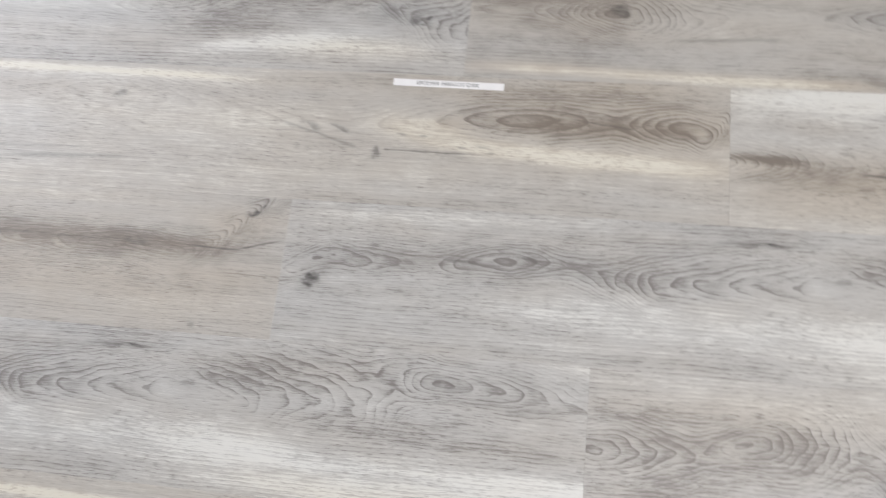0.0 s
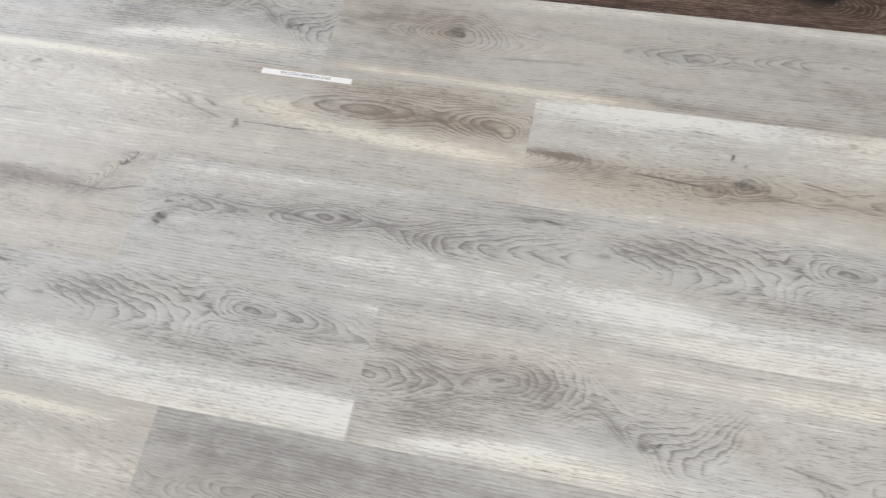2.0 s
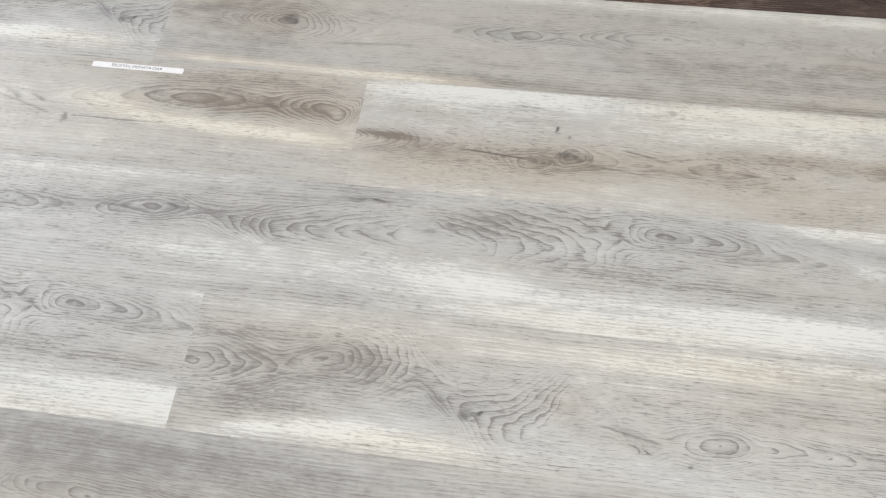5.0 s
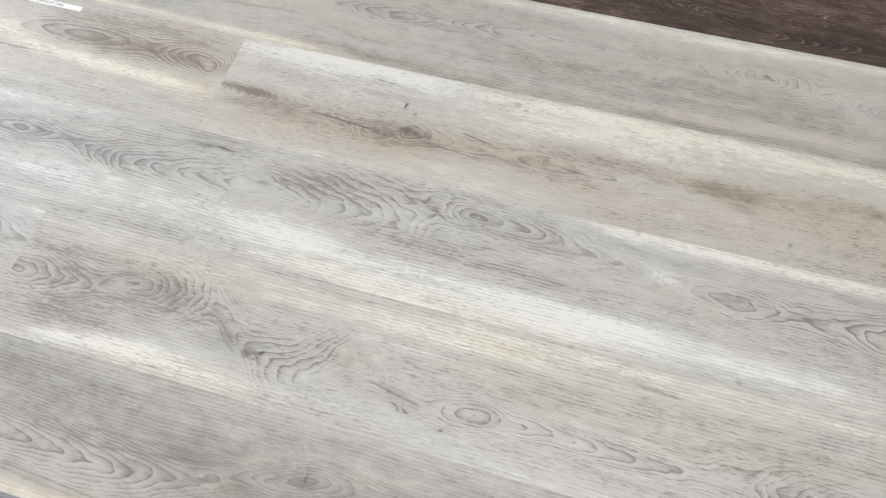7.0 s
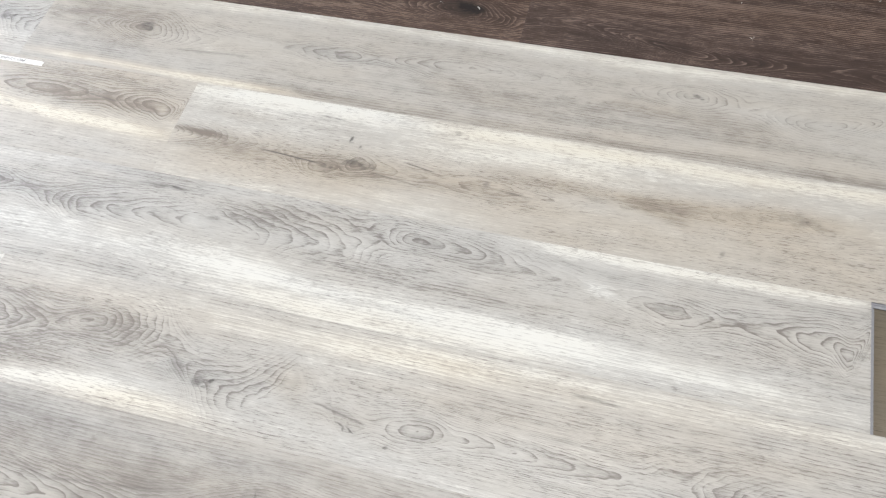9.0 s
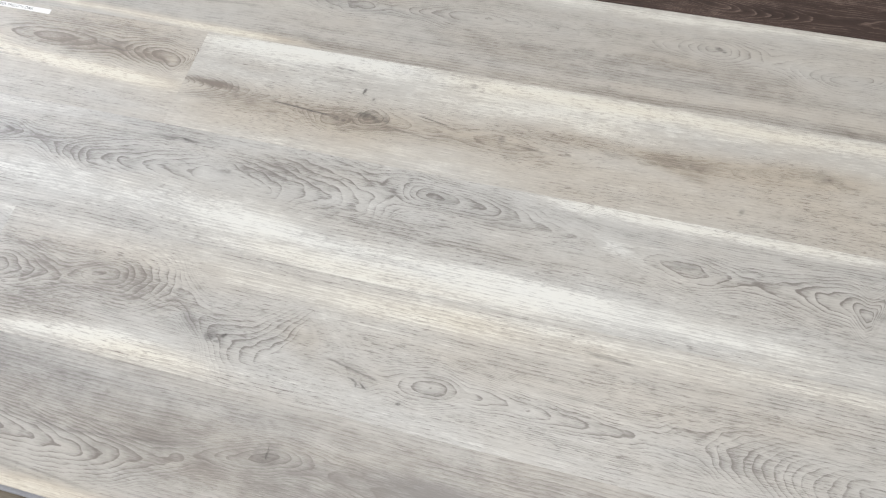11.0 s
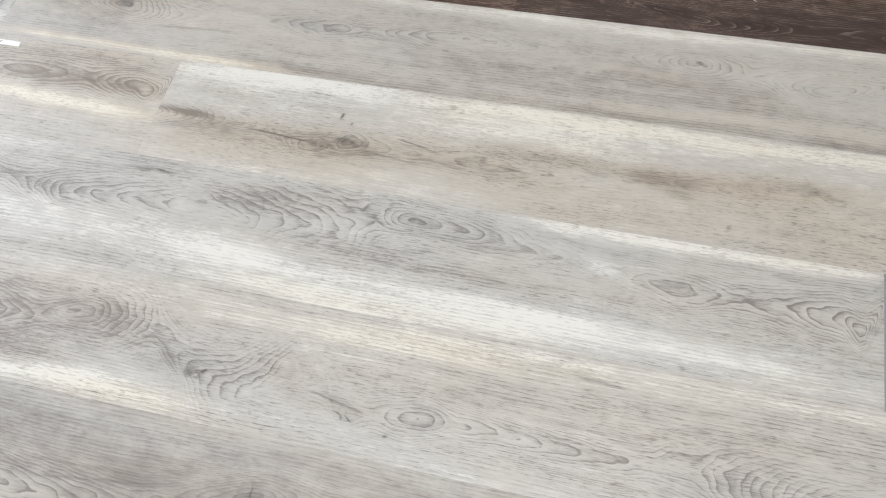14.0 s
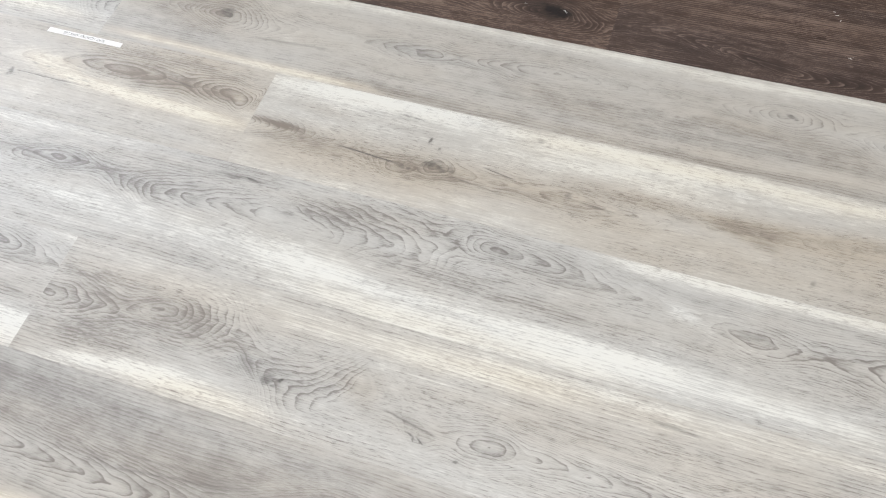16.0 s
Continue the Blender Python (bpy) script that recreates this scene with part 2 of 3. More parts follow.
# knotty grey-beige print with a pale tongue; u = x
print_knotty = oak(
    "oak_print_knotty", hue=0.18, tone=0.48, seed=2.0, big=0.3,
    heart=[(-0.4, 0.09, 8, 0.3), (0.30, 0.09, 5, 0.4), (0.385, 0.088, 6, 0.45, 1.2), (0.49, 0.092, 11, 0.4, 1.4), (0.54, 0.105, 8.6, 0.28), (0.585, 0.110, 11, 0.4, 1.2), (0.65, 0.112, 16.5, 0.42, 1.2), (0.685, 0.095, 17.5, 0.3), (0.74, 0.070, 16, 0.5, 1.0),
           (0.825, 0.072, 11, 0.5, 0.8), (0.846, 0.083, 10.2, 0.12, 1.2), (0.90, 0.072, 13.4, 0.14), (0.932, 0.050, 12.8, 0.12), (0.968, 0.054, 14.5, 0.4), (1.02, 0.058, 12, 0.5), (1.06, 0.061, 14.5, 0.5, 2.4), (1.265, 0.062, 19, 0.5, 2.6), (1.31, 0.070, 19, 0.35), (1.36, 0.066, 17.6, 0.4, 1.4), (1.54, 0.064, 6, 0.38, 1.1), (1.9, 0.07, 10, 0.3)],
    shear=(0.74, 0.84, -1.6), swirls=[(0.72, 0.064, 0.03, 0.02, -1.5)], flank=0.36,
    bands=[(0.40, 0.150, 1.15, 0.150, 0.020, 0.18, 0.28), (0.9, 0.160, 1.7, 0.166, 0.014, 0.2, 0.15), (1.25, 0.07, 1.75, 0.065, 0.045, -0.16, 0), (0.815, 0.083, 0.875, 0.083, 0.018, 0.04, 0.4), (0.33, 0.135, 0.70, 0.12, 0.024, -0.26, 0.2), (0.33, 0.085, 0.70, 0.085, 0.035, -0.18, 0.25),
           (0.40, 0.004, 0.66, 0.034, 0.012, 0.5, -0.1), (0.52, 0.018, 0.78, 0.012, 0.015, 0.36, 0.35), (0.376, 0.04, 0.6, 0.055, 0.02, -0.2, 0),
           (0.74, 0.02, 1.1, 0.012, 0.014, -0.05, -0.2), (0.80, 0.14, 1.40, 0.15, 0.018, 0.1, 0.15), (1.0, 0.11, 1.5, 0.12, 0.02, -0.05, 0.1),
           (0.84, 0.06, 1.0, 0.05, 0.014, -0.12, 0.15), (0.66, 0.075, 0.76, 0.07, 0.014, -0.15, -0.3)],
    knots=[(0.727, 0.060, 0.010, 0.006, 20, 0.55), (0.744, 0.064, 0.006, 0.0025, 30, 0.85), (0.738, 0.054, 0.004, 0.002, 10, 0.5), (0.69, 0.074, 0.016, 0.009, -20, 0.22), (0.847, 0.086, 0.02, 0.015, 0, 0.14),
           (0.925, 0.046, 0.009, 0.0015, -25, 0.65), (0.938, 0.0425, 0.006, 0.0014, -30, 0.65), (0.929, 0.0425, 0.0016, 0.004, 20, 0.5), (0.987, 0.032, 0.003, 0.002, 0, 0.5), (1.024, 0.055, 0.012, 0.006, 0, 0.22)],
    cracks=[(0.875, 0.068, 0.965, 0.052, 0.0014, 0.5), (0.52, 0.113, 0.59, 0.104, 0.012, 0.15), (1.18, 0.15, 1.26, 0.146, 0.002, 0.4)])

# beige print with ovals and a cream wedge; u = x
print_beige = oak(
    "oak_print_beige", wobble=0.5, ring=0.0054, hue=0.5, tone=0.50, seed=3.0, fine=0.8, big=0.35,
    heart=[(-1.05, 0.10, 8, 0.25), (-0.6, 0.13, 8, 0.2), (-0.42, 0.13, 12, 0.2), (-0.256, 0.134, 10, 0.2), (-0.1, 0.115, 13, 0.2), (0.05, 0.10, 14.5, 0.3), (0.13, 0.112, 13, 0.25), (0.20, 0.119, 11, 0.45), (0.29, 0.121, 9.4, 0.5),
           (0.375, 0.123, 11.4, 0.6), (0.405, 0.122, 11.0, 0.6), (0.47, 0.119, 7.4, 0.62), (0.515, 0.118, 10.0, 0.55), (0.56, 0.118, 11.5, 0.4)],
    flank=0.2,
    bands=[(-0.6, 0.170, -0.06, 0.164, 0.006, 0.5, 0.6), (-0.1, 0.160, 0.525, 0.165, 0.012, -0.12, 0.2), (0.08, 0.108, 0.22, 0.098, 0.017, 0.24, 0.7), (0.14, 0.088, 0.54, 0.066, 0.011, 0.40, 0.8),
           (0.17, 0.121, 0.54, 0.112, 0.020, -0.42, 0.5), (0.19, 0.150, 0.54, 0.145, 0.014, -0.18, 0.3), (0.05, 0.03, 0.525, 0.022, 0.03, -0.05, -0.15), (-0.6, 0.06, 0.0, 0.06, 0.04, 0.1, -0.2), (-0.4, 0.11, 0.06, 0.11, 0.05, 0.10, 0.2),
           (-0.6, 0.145, -0.3, 0.14, 0.01, -0.2, 0.2)],
    knots=[(0.097, 0.067, 0.005, 0.008, 10, 0.6), (-0.256, 0.134, 0.008, 0.004, 20, 0.5), (0.012, 0.1, 0.012, 0.004, -25, 0.35), (0.05, 0.098, 0.014, 0.0028, -25, 0.4), (0.205, 0.080, 0.006, 0.0015, 0, 0.35),
           (0.23, 0.082, 0.008, 0.0015, 0, 0.35), (0.24, 0.074, 0.006, 0.0015, 0, 0.35), (0.128, 0.094, 0.007, 0.0015, 0, 0.35), (0.155, 0.093, 0.006, 0.0015, 0, 0.35), (0.2, 0.066, 0.02, 0.008, 0, 0.12)],
    cracks=[(-0.04, 0.108, 0.09, 0.068, 0.002, 0.35), (0.095, 0.073, 0.23, 0.072, 0.0012, 0.6), (-0.42, 0.037, -0.2, 0.045, 0.003, 0.3), (-0.5, 0.05, -0.25, 0.055, 0.002, 0.2), (0.345, 0.124, 0.42, 0.114, 0.0014, 0.4)])

# pale print with a brown heart streak; u = x
print_heart = oak(
    "oak_print_heart", pores=0.3, hue=0.32, tone=0.58, seed=4.0, fine=0.9, big=0.25,
    heart=[(0.50, 0.078, 3, 0.42, 1.4), (0.69, 0.066, 12.5, 0.42, 1.5), (0.75, 0.062, 13.2, 0.3), (0.782, 0.063, 11.5, 0.4), (0.801, 0.067, 12.6, 0.35), (0.822, 0.075, 10.5, 0.4), (0.86, 0.075, 13, 0.3), (0.95, 0.072, 14, 0.3), (1.02, 0.070, 13.0, 0.22), (1.11, 0.068, 15, 0.24),
           (1.27, 0.085, 16, 0.15), (1.40, 0.100, 13, 0.15), (1.447, 0.106, 12, 0.2), (1.5, 0.100, 13, 0.15), (1.95, 0.08, 16, 0.15)],
    flank=0.16,
    bands=[(0.50, 0.162, 0.92, 0.168, 0.020, 0.42, -0.2), (0.50, 0.088, 0.62, 0.082, 0.007, -0.55, 0.3), (0.50, 0.066, 0.88, 0.064, 0.030, -0.32, 0.45), (0.76, 0.070, 1.14, 0.074, 0.026, -0.28, 0.45), (0.50, 0.025, 0.9, 0.025, 0.022, -0.08, 0.25),
           (1.0, 0.098, 1.35, 0.088, 0.016, -0.26, 0.5), (1.2, 0.088, 1.56, 0.106, 0.022, -0.24, 0.6), (1.2, 0.10, 1.34, 0.05, 0.010, -0.12, 0.2), (0.85, 0.13, 1.25, 0.135, 0.025, 0.18, 0.15), (0.9, 0.162, 1.9, 0.166, 0.014, 0.30, 0.5),
           (0.95, 0.04, 1.6, 0.04, 0.03, -0.06, 0.18), (1.3, 0.07, 1.9, 0.06, 0.04, -0.15, 0.3), (1.0, 0.010, 1.9, 0.010, 0.022, -0.16, 0.25)],
    knots=[(0.815, 0.077, 0.012, 0.005, 25, 0.5), (0.832, 0.072, 0.009, 0.004, -20, 0.45), (0.824, 0.083, 0.008, 0.003, 10, 0.3), (0.776, 0.063, 0.005, 0.004, 0, 0.45), (0.788, 0.061, 0.004, 0.003, 30, 0.4), (0.803, 0.117, 0.0024, 0.005, -10, 0.7), (0.820, 0.106, 0.002, 0.002, 0, 0.55), (0.848, 0.074, 0.008, 0.005, -40, 0.4),
           (0.767, 0.150, 0.018, 0.0018, -4, 0.45), (1.018, 0.076, 0.006, 0.006, 0, 0.35), (1.27, 0.087, 0.024, 0.007, -25, 0.12), (1.447, 0.106, 0.026, 0.008, -5, 0.28), (0.957, 0.158, 0.005, 0.005, 0, 0.3), (1.35, 0.031, 0.003, 0.006, 0, 0.3)],
    cracks=[(0.66, 0.074, 0.785, 0.063, 0.0012, 0.85), (0.885, 0.093, 0.945, 0.082, 0.0011, 0.7), (0.84, 0.066, 0.93, 0.054, 0.0012, 0.45), (1.0, 0.075, 1.10, 0.065, 0.0016, 0.35)])

# soft grey print with two knots; u = x
print_soft = oak(
    "oak_print_soft", hue=0.34, tone=0.42, seed=5.0, fine=0.65, big=0.35, pores=0.17,
    heart=[(0.17, 0.10, 12, 0.15), (0.30, 0.092, 9, 0.4, 1.2), (0.385, 0.098, 2.5, 0.36, 1.0), (0.47, 0.090, 9, 0.36, 1.2), (0.62, 0.098, 12, 0.2), (0.74, 0.10, 8.5, 0.36, 1.5), (0.80, 0.105, 9.5, 0.34), (0.92, 0.108, 5, 0.3, 1.4), (1.1, 0.11, 9, 0.15), (1.2, 0.116, 9.5, 0.18),
           (1.285, 0.118, 5.0, 0.34, 1.4), (1.36, 0.112, 9, 0.32, 1.3), (1.5, 0.105, 4, 0.34, 1.4), (1.75, 0.10, 10, 0.2)],
    flank=0.22,
    bands=[(0.17, 0.016, 0.72, 0.004, 0.009, 0.45, 0.7), (0.42, 0.168, 1.75, 0.168, 0.013, 0.3, 0.05), (0.17, 0.11, 0.46, 0.09, 0.06, -0.26, 0.2), (0.6, 0.010, 1.7, 0.008, 0.012, -0.2, 0.15), (0.6, 0.10, 0.95, 0.095, 0.018, -0.14, -0.2),
           (0.85, 0.06, 1.6, 0.045, 0.022, -0.12, 0.15), (1.1, 0.10, 1.45, 0.07, 0.02, -0.14, 0.2), (1.1, 0.026, 1.6, 0.02, 0.012, 0.18, 0.2), (0.6, 0.04, 1.1, 0.03, 0.016, 0.06, 0)],
    knots=[(0.389, 0.101, 0.013, 0.008, -15, 0.5), (0.383, 0.106, 0.006, 0.003, 30, 0.4), (1.287, 0.119, 0.009, 0.0035, -5, 0.5), (1.297, 0.1145, 0.003, 0.002, 0, 0.6), (1.28, 0.12, 0.022, 0.010, 0, 0.12)],
    cracks=[(0.44, 0.060, 0.60, 0.068, 0.0022, 0.3), (0.70, 0.092, 0.86, 0.088, 0.0016, 0.2)])

# sandy print with a dark knot and a brown streak; u = x
print_sandy = oak(
    "oak_print_sandy", hue=0.42, tone=0.42, seed=6.0, fine=0.75, big=0.35, pores=0.22,
    heart=[(-1.55, 0.10, 8, 0.2), (-0.5, 0.105, 5, 0.2), (-0.3, 0.105, 10, 0.2), (-0.2, 0.108, 8, 0.25), (-0.1, 0.11, 11, 0.2), (0.01, 0.12, 13, 0.2)],
    flank=0.16,
    bands=[(-0.8, 0.112, -0.03, 0.110, 0.018, -0.34, 0.5), (-0.9, 0.07, 0.02, 0.06, 0.03, -0.06, 0.3), (-0.5, 0.160, -0.15, 0.165, 0.012, 0.12, 0.2), (-0.4, 0.03, 0.0, 0.03, 0.03, 0.0, 0.15), (-0.12, 0.14, 0.0, 0.13, 0.02, 0.0, 0.3)],
    knots=[(-0.045, 0.156, 0.008, 0.004, 15, 0.85), (-0.034, 0.164, 0.004, 0.002, 50, 0.6), (-0.1, 0.010, 0.004, 0.003, 0, 0.35), (-0.19, 0.11, 0.02, 0.006, 0, 0.35), (-0.05, 0.13, 0.018, 0.012, 60, 0.14)],
    cracks=[(-0.13, 0.109, -0.045, 0.107, 0.0013, 0.65), (-0.065, 0.107, 0.0, 0.124, 0.0013, 0.7), (-0.45, 0.112, -0.16, 0.110, 0.004, 0.25)])

# slate-grey print with broad loops; u = x
print_slate = oak(
    "oak_print_slate", hue=0.24, tone=0.35, seed=7.0, fine=0.5, big=0.3, pores=0.14,
    heart=[(0.10, 0.105, 9, 0.2), (0.165, 0.105, 5, 0.24), (0.22, 0.095, 8, 0.24), (0.34, 0.085, 4.5, 0.34, 1.4), (0.42, 0.07, 3, 0.42, 1.3), (0.66, 0.062, 9, 0.46, 1.3), (0.76, 0.085, 12, 0.2), (0.855, 0.108, 8.5, 0.24), (0.93, 0.11, 12, 0.2), (1.2, 0.08, 6, 0.25), (1.68, 0.08, 12, 0.2)],
    flank=0.2,
    bands=[(0.40, 0.006, 0.75, 0.006, 0.012, 0.5, 0.8), (0.10, 0.16, 0.7, 0.13, 0.03, -0.20, -0.2), (0.10, 0.08, 0.40, 0.08, 0.05, -0.08, 0.1), (0.62, 0.10, 1.5, 0.10, 0.07, -0.22, -0.1), (0.6, 0.08, 0.9, 0.07, 0.03, 0.0, 0.2), (0.95, 0.12, 1.2, 0.11, 0.015, -0.2, -0.2)],
    knots=[(0.853, 0.113, 0.016, 0.015, 0, 0.25), (0.853, 0.113, 0.0016, 0.009, 10, 0.6), (0.853, 0.110, 0.007, 0.0011, 10, 0.45), (0.64, 0.066, 0.02, 0.007, -10, 0.2), (0.40, 0.087, 0.012, 0.006, 0, 0.25)],
    cracks=[(0.52, 0.10, 0.60, 0.074, 0.002, 0.3), (0.58, 0.078, 0.76, 0.10, 0.0016, 0.32), (0.55, 0.096, 0.75, 0.106, 0.0014, 0.25), (0.46, 0.034, 0.68, 0.020, 0.0016, 0.3), (0.46, 0.028, 0.64, 0.016, 0.0014, 0.22)])

DARK_TONES = ((0.20, 0.148, 0.128), (0.060, 0.041, 0.036), (0.024, 0.017, 0.017), (1.06, 0.93, 0.80))
# plum-dark brushed print with a long pale oval; u = x
print_dark = printed_oak(
    "dark_oak_print", *DARK_TONES, tone=0.33, seed=8.0, big=0.3, pores=-0.35, fine=1.3,
    heart=[(0.9, 0.03, 12, 0.5, 1.6), (1.08, 0.03, 13, 0.5, 1.6), (1.26, 0.027, 5, 0.7, 1.7), (1.42, 0.027, 12, 0.55, 1.6), (1.8, 0.05, 8, 0.4, 1.5), (2.6, 0.06, 12, 0.4, 1.5)],
    flank=0.75, sign=-1.0, ring=0.0034,
    bands=[(1.0, 0.02, 2.0, 0.05, 0.04, -0.08, -0.2), (0.9, 0.12, 2.4, 0.13, 0.03, 0.06, 0.3)], rough=0.5)
# warmer brown brushed print with one black knot; u = x
print_umber = printed_oak(
    "umber_oak_print", *DARK_TONES, tone=0.35, seed=8.6, big=0.35, pores=-0.35, fine=1.3, hue=0.85,
    heart=[(-0.6, 0.06, 10, 0.4, 1.5), (0.4, 0.06, 14, 0.4, 1.5), (0.74, 0.055, 12, 0.55, 1.4), (0.86, 0.058, 5, 0.6, 1.3), (0.91, 0.060, 3.5, 0.6, 1.2), (1.01, 0.050, 13, 0.75, 1.1), (1.3, 0.09, 8, 0.5, 1.5), (1.8, 0.08, 13, 0.5, 1.5), (2.6, 0.05, 8, 0.4, 1.5)],
    flank=0.55, sign=-1.0, ring=0.0036,
    bands=[(0.80, 0.066, 0.97, 0.055, 0.020, -0.18, -0.1), (1.36, 0.09, 1.66, 0.085, 0.022, -0.35, -0.5), (0.2, 0.15, 2.4, 0.15, 0.03, -0.1, 0)],
    knots=[(0.912, 0.060, 0.026, 0.010, -15, 0.9), (1.50, 0.09, 0.02, 0.008, 10, 0.5)], rough=0.5)
print_under = printed_oak(
    "brown_oak_print", (0.27, 0.243, 0.195), (0.175, 0.155, 0.123), (0.095, 0.083, 0.066), (1.0, 0.9, 0.75), tone=0.5, seed=9.0, big=0.5, rough=0.45)
core_grey = plain("mineral_core_grey", (0.30, 0.31, 0.34), 0.6, 0.03, 400)
paper_white = plain("label_paper", (0.9, 0.9, 0.9), 0.5, 0.01, 90)
ink = plain("label_ink", (0.03, 0.03, 0.035), 0.6, 0.02, 200)
plaster = plain("white_plaster", (0.74, 0.73, 0.70), 0.9, 0.02, 6)
lint_white = plain("lint_fibre", (0.75, 0.75, 0.72), 0.9, 0.02, 500)


# ---------------------------------------------------------------- mesh helpers
def part(name, bm, material, parent=None, label=""):
    me = bpy.data.meshes.new(name)
    bm.to_mesh(me)
    bm.free()
    me.materials.append(material)
    ob = new(name, me)
    ob.parent = parent
    if label:
        tagged(ob, label)
    return ob


def box(bm, x0, x1, y0, y1, z0, z1):
    vs = [bm.verts.new(p) for p in ((x0, y0, z0), (x1, y0, z0), (x1, y1, z0), (x0, y1, z0), (x0, y0, z1), (x1, y0, z1), (x1, y1, z1), (x0, y1, z1))]
    for f in ((3, 2, 1, 0), (4, 5, 6, 7), (0, 1, 5, 4), (1, 2, 6, 5), (2, 3, 7, 6), (3, 0, 4, 7)):
        bm.faces.new([vs[i] for i in f])


def thing(name, label, category, kind="", at=(0, 0, 0), group=""):
    ob = new(name)
    ob.location = at
    return tagged(ob, label, category, group, kind)


def slab(bm, x0, x1, y0, y1, z0, z1, e):
    """A slab whose top edges are eased by e."""
    rings = []
    for z, i in ((z0, 0), (z1 - e, 0), (z1 - 0.3 * e, 0.3 * e), (z1, e)):
        rings.append([bm.verts.new(p) for p in ((x0 + i, y0 + i, z), (x1 - i, y0 + i, z), (x1 - i, y1 - i, z), (x0 + i, y1 - i, z))])
    for a, b in zip(rings, rings[1:]):
        for i in range(4):
            bm.faces.new((a[i], a[(i + 1) % 4], b[(i + 1) % 4], b[i]))
    bm.faces.new(rings[-1])
    bm.faces.new(rings[0][::-1])


# ---------------------------------------------------------------- room
W, T_FACE, T_CORE = 0.178, 0.0011, 0.0062
LOW = -(T_FACE + T_CORE)
bm = bmesh.new()
box(bm, -4.2, 4.2, -3.2, 3.4, LOW - 0.05, LOW)
floor = tagged(part("floor", bm, print_under), "brown oak-look floor under the loose sample planks", "floor", kind="structure")
for name, dims in (("wall_north", (-4.2, 4.2, 3.4, 3.5, LOW - 0.05, 2.7)), ("wall_south", (-4.2, 4.2, -3.3, -3.2, LOW - 0.05, 2.7)),
                   ("wall_west", (-4.3, -4.2, -3.3, 3.5, LOW - 0.05, 2.7)), ("wall_east", (4.2, 4.3, -3.3, 3.5, LOW - 0.05, 2.7)),
                   ("ceiling", (-4.3, 4.3, -3.3, 3.5, 2.7, 2.8))):
    bm = bmesh.new()
    box(bm, *dims)
    tagged(part(name, bm, plaster), "plain white plastered surface closing the showroom", "ceiling" if name == "ceiling" else "wall", kind="structure")


# ---------------------------------------------------------------- planks
def plank(parent, x0, x1, row, y_base, material, u_shift=0.0, v_shift=0.0, drop=0.0):
    """One click plank: printed face over a grey core with a tongue on its front and right edges and a groove behind.
    The print's own u is x + u_shift."""
    y0, gap = y_base + row * W, 0.00004
    bm = bmesh.new()
    slab(bm, x0 + u_shift + gap, x1 + u_shift - gap, -v_shift + gap, W - v_shift - gap, -T_FACE, 0.0, 0.00012)
    face = part("plank", bm, material, parent)
    face.location = (-u_shift, y0 + v_shift, -drop)
    bm = bmesh.new()
    prof = [(0.0002, LOW), (0.0002, LOW + 0.0014), (-0.0048, LOW + 0.0014), (-0.0058, LOW + 0.0019), (-0.0058, LOW + 0.0028), (-0.0046, LOW + 0.0034), (-0.0022, LOW + 0.0034), (-0.0022, LOW + 0.0044),
            (0.0002, LOW + 0.0046), (0.0002, -T_FACE), (W - 0.0004, -T_FACE), (W - 0.0004, LOW + 0.0048), (W - 0.0068, LOW + 0.0040), (W - 0.0068, LOW)]
    xa, xb = x0 + u_shift + 0.007, x1 + u_shift - 0.0003
    a = [bm.verts.new((xa, y - v_shift, z)) for y, z in prof]
    b = [bm.verts.new((xb, y - v_shift, z)) for y, z in prof]
    for i in range(len(prof)):
        j = (i + 1) % len(prof)
        bm.faces.new((a[i], a[j], b[j], b[i]))
    bm.faces.new(a[::-1])
    bm.faces.new(b)
    box(bm, xb - 0.0002, xb + 0.0024, 0.0002 - v_shift, W - 0.007 - v_shift, LOW + 0.0036, LOW + 0.0048)
    box(bm, xb - 0.0002, xb + 0.0050, 0.0002 - v_shift, W - 0.007 - v_shift, LOW + 0.0012, LOW + 0.0030)
    bmesh.ops.recalc_face_normals(bm, faces=bm.faces)
    part("core", bm, core_grey, face, "grey mineral core with click tongue")
    return face


LENGTH = 1.536
light_floor = thing("sample_floor_planks", "whitewashed grey-beige oak-look vinyl planks clicked together in staggered rows", "vinyl flooring")
Y0 = -2 * W
ROWS = ((4, 0.197, print_knotty, 0.6, 0.018, print_soft), (3, 0.525, print_beige, 0, 0, print_heart), (2, 0.0, print_sandy, 0, 0, print_grey),
        (1, 0.376, print_grey, 0.74, 0, print_knotty), (0, 0.133, print_beige, -0.153, -0.012, print_slate))
for row, seam, left, lu, lv, right in ROWS:
    plank(light_floor, seam - LENGTH, seam, row, Y0, left, lu, lv)
    plank(light_floor, seam, seam + LENGTH, row, Y0, right)

dark_floor = thing("dark_floor_planks", "dark brown brushed oak-look vinyl planks lying beside the pale ones", "vinyl flooring")
for row, seam in ((0, 1.006), (1, 0.45), (2, 1.3)):
    for x0 in (seam - LENGTH, seam):
        plank(dark_floor, x0, x0 + LENGTH, row, 3 * W + 0.001, print_dark if (row, x0) == (0, seam) or row == 2 else print_umber, 0.37 if row == 2 else 0, 0, 0.0006)

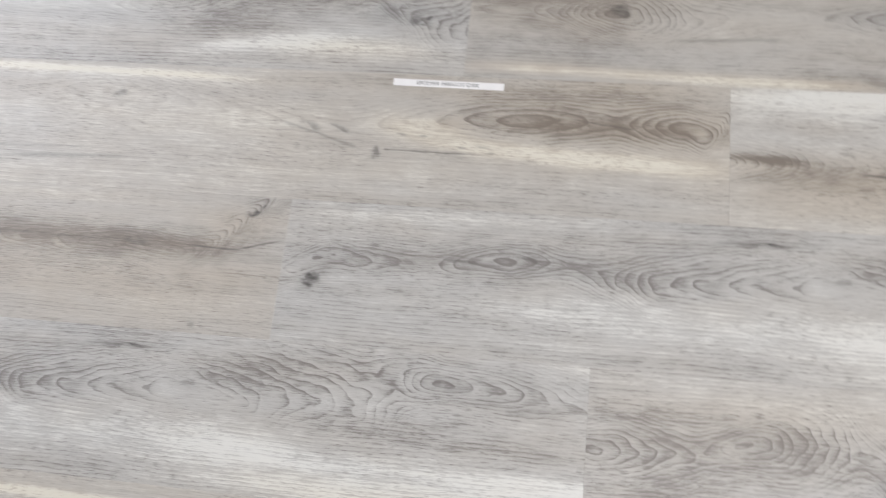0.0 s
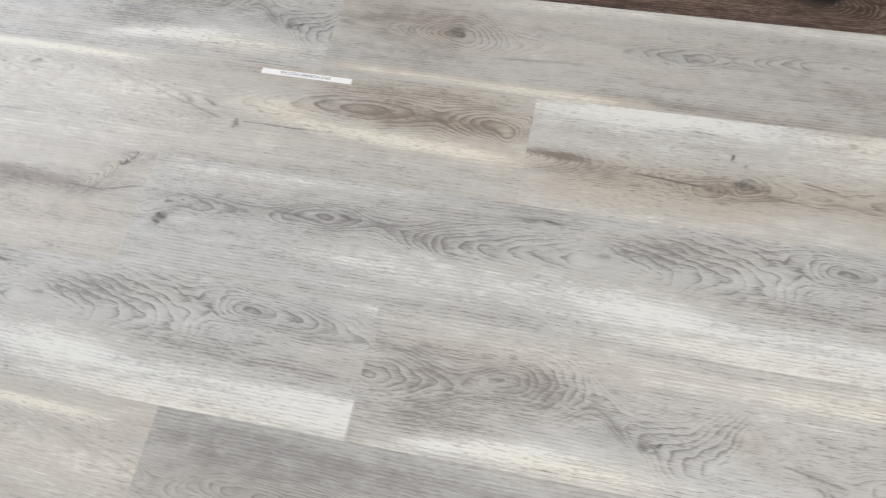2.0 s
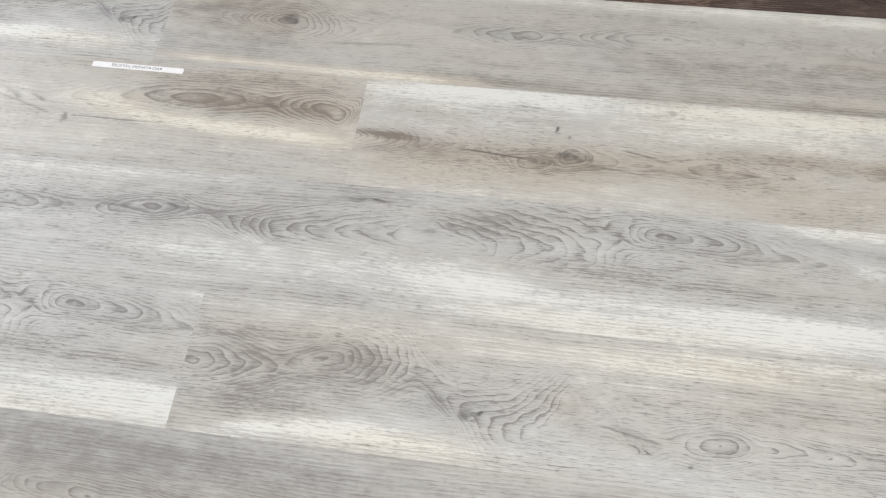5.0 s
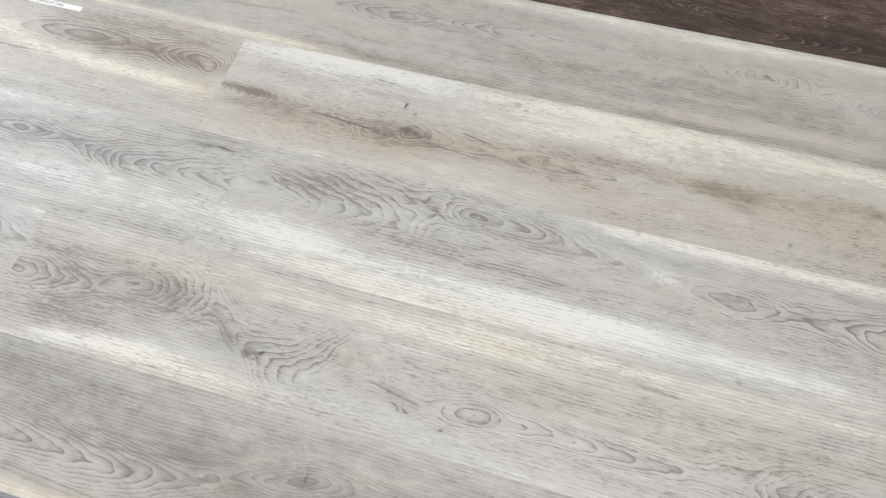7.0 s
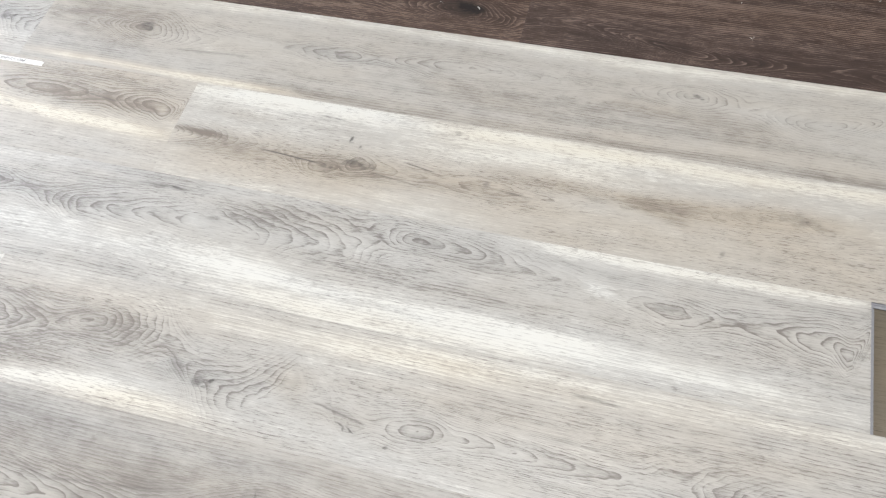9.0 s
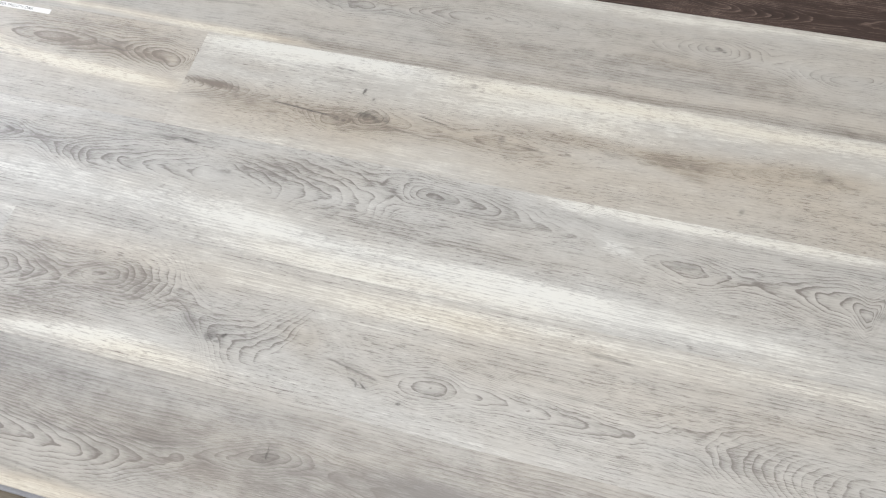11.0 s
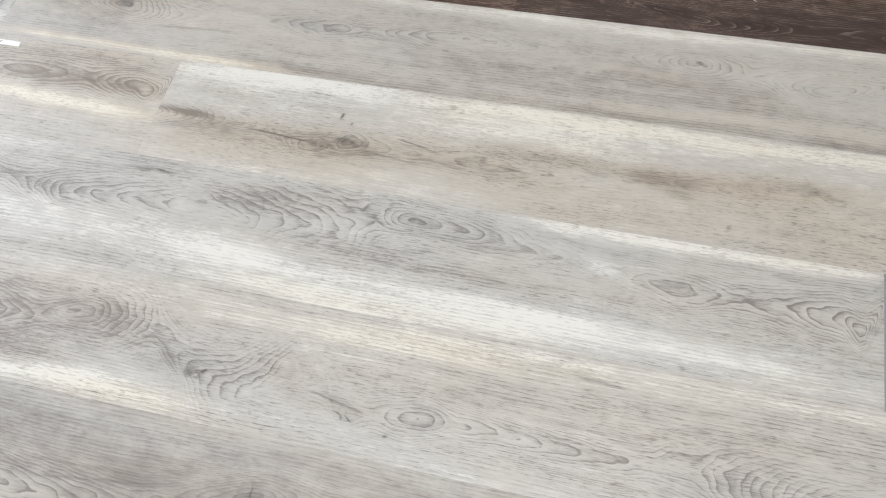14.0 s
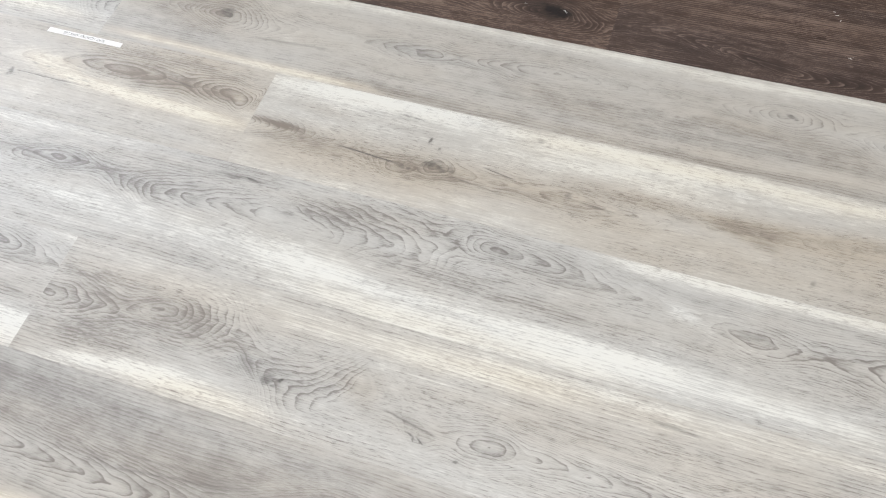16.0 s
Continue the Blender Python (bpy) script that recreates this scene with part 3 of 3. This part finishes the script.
# ---------------------------------------------------------------- the paper label
bm = bmesh.new()
slab(bm, -0.071, 0.071, -0.0049, 0.0049, 0.0, 0.00025, 0.0001)
label = tagged(part("label_strip", bm, paper_white), "narrow white paper label with black lettering stuck on a plank", "label")
label.matrix_world = pose(0.1790, 0.3437, 0.0002, 0, 0, -0.6)
txt = bpy.data.curves.new("lettering", "FONT")
txt.body, txt.size, txt.align_x, txt.align_y = "SPC039X FRENCH OAK", 0.0074, "CENTER", "CENTER"
txt.space_character = 1.06
tmp = bpy.data.objects.new("lettering", txt)
scene.collection.objects.link(tmp)
me = bpy.data.meshes.new_from_object(tmp.evaluated_get(bpy.context.evaluated_depsgraph_get()))
bpy.data.objects.remove(tmp)
me.materials.clear()
me.materials.append(ink)
letters = new("lettering", me)
letters.parent = label
letters.location = (-0.001, 0, 0.00032)


# ---------------------------------------------------------------- lint and crumbs on the dark planks
def curl(name, x, y, z, size, turn, material, text):
    """A short curled fibre, a thin bent tube."""
    bm = bmesh.new()
    rings, n = [], 9
    for i in range(n):
        a = i / (n - 1)
        cx, cy = size * (a - 0.5), size * 0.22 * math.sin(3.6 * a) + size * 0.08 * math.sin(9 * a)
        r = size * 0.05 * (0.5 + math.sin(math.pi * a))
        rings.append([bm.verts.new((cx, cy + r * math.cos(k * math.tau / 5), r * 1.02 + r * math.sin(k * math.tau / 5))) for k in range(5)])
    for p, q in zip(rings, rings[1:]):
        for k in range(5):
            bm.faces.new((p[k], p[(k + 1) % 5], q[(k + 1) % 5], q[k]))
    bm.faces.new(rings[0][::-1])
    bm.faces.new(rings[-1])
    bmesh.ops.recalc_face_normals(bm, faces=bm.faces)
    ob = tagged(part(name, bm, material), text, "lint", "lint on the dark planks")
    ob.matrix_world = pose(x, y, z, 0, 0, turn)
    return ob


for x, y, size, turn in ((1.330, 0.693, 0.006, 20), (1.337, 0.684, 0.005, 80), (1.325, 0.700, 0.004, -40), (0.925, 0.597, 0.008, -35), (1.357, 0.608, 0.006, -10), (1.361, 0.612, 0.003, 50),
                         (1.546, 0.725, 0.006, 30), (0.86, 0.60, 0.004, 10)):
    curl("lint", x, y, -0.0006, size, turn, lint_white, "tiny pale curled fibre lying on a dark plank")
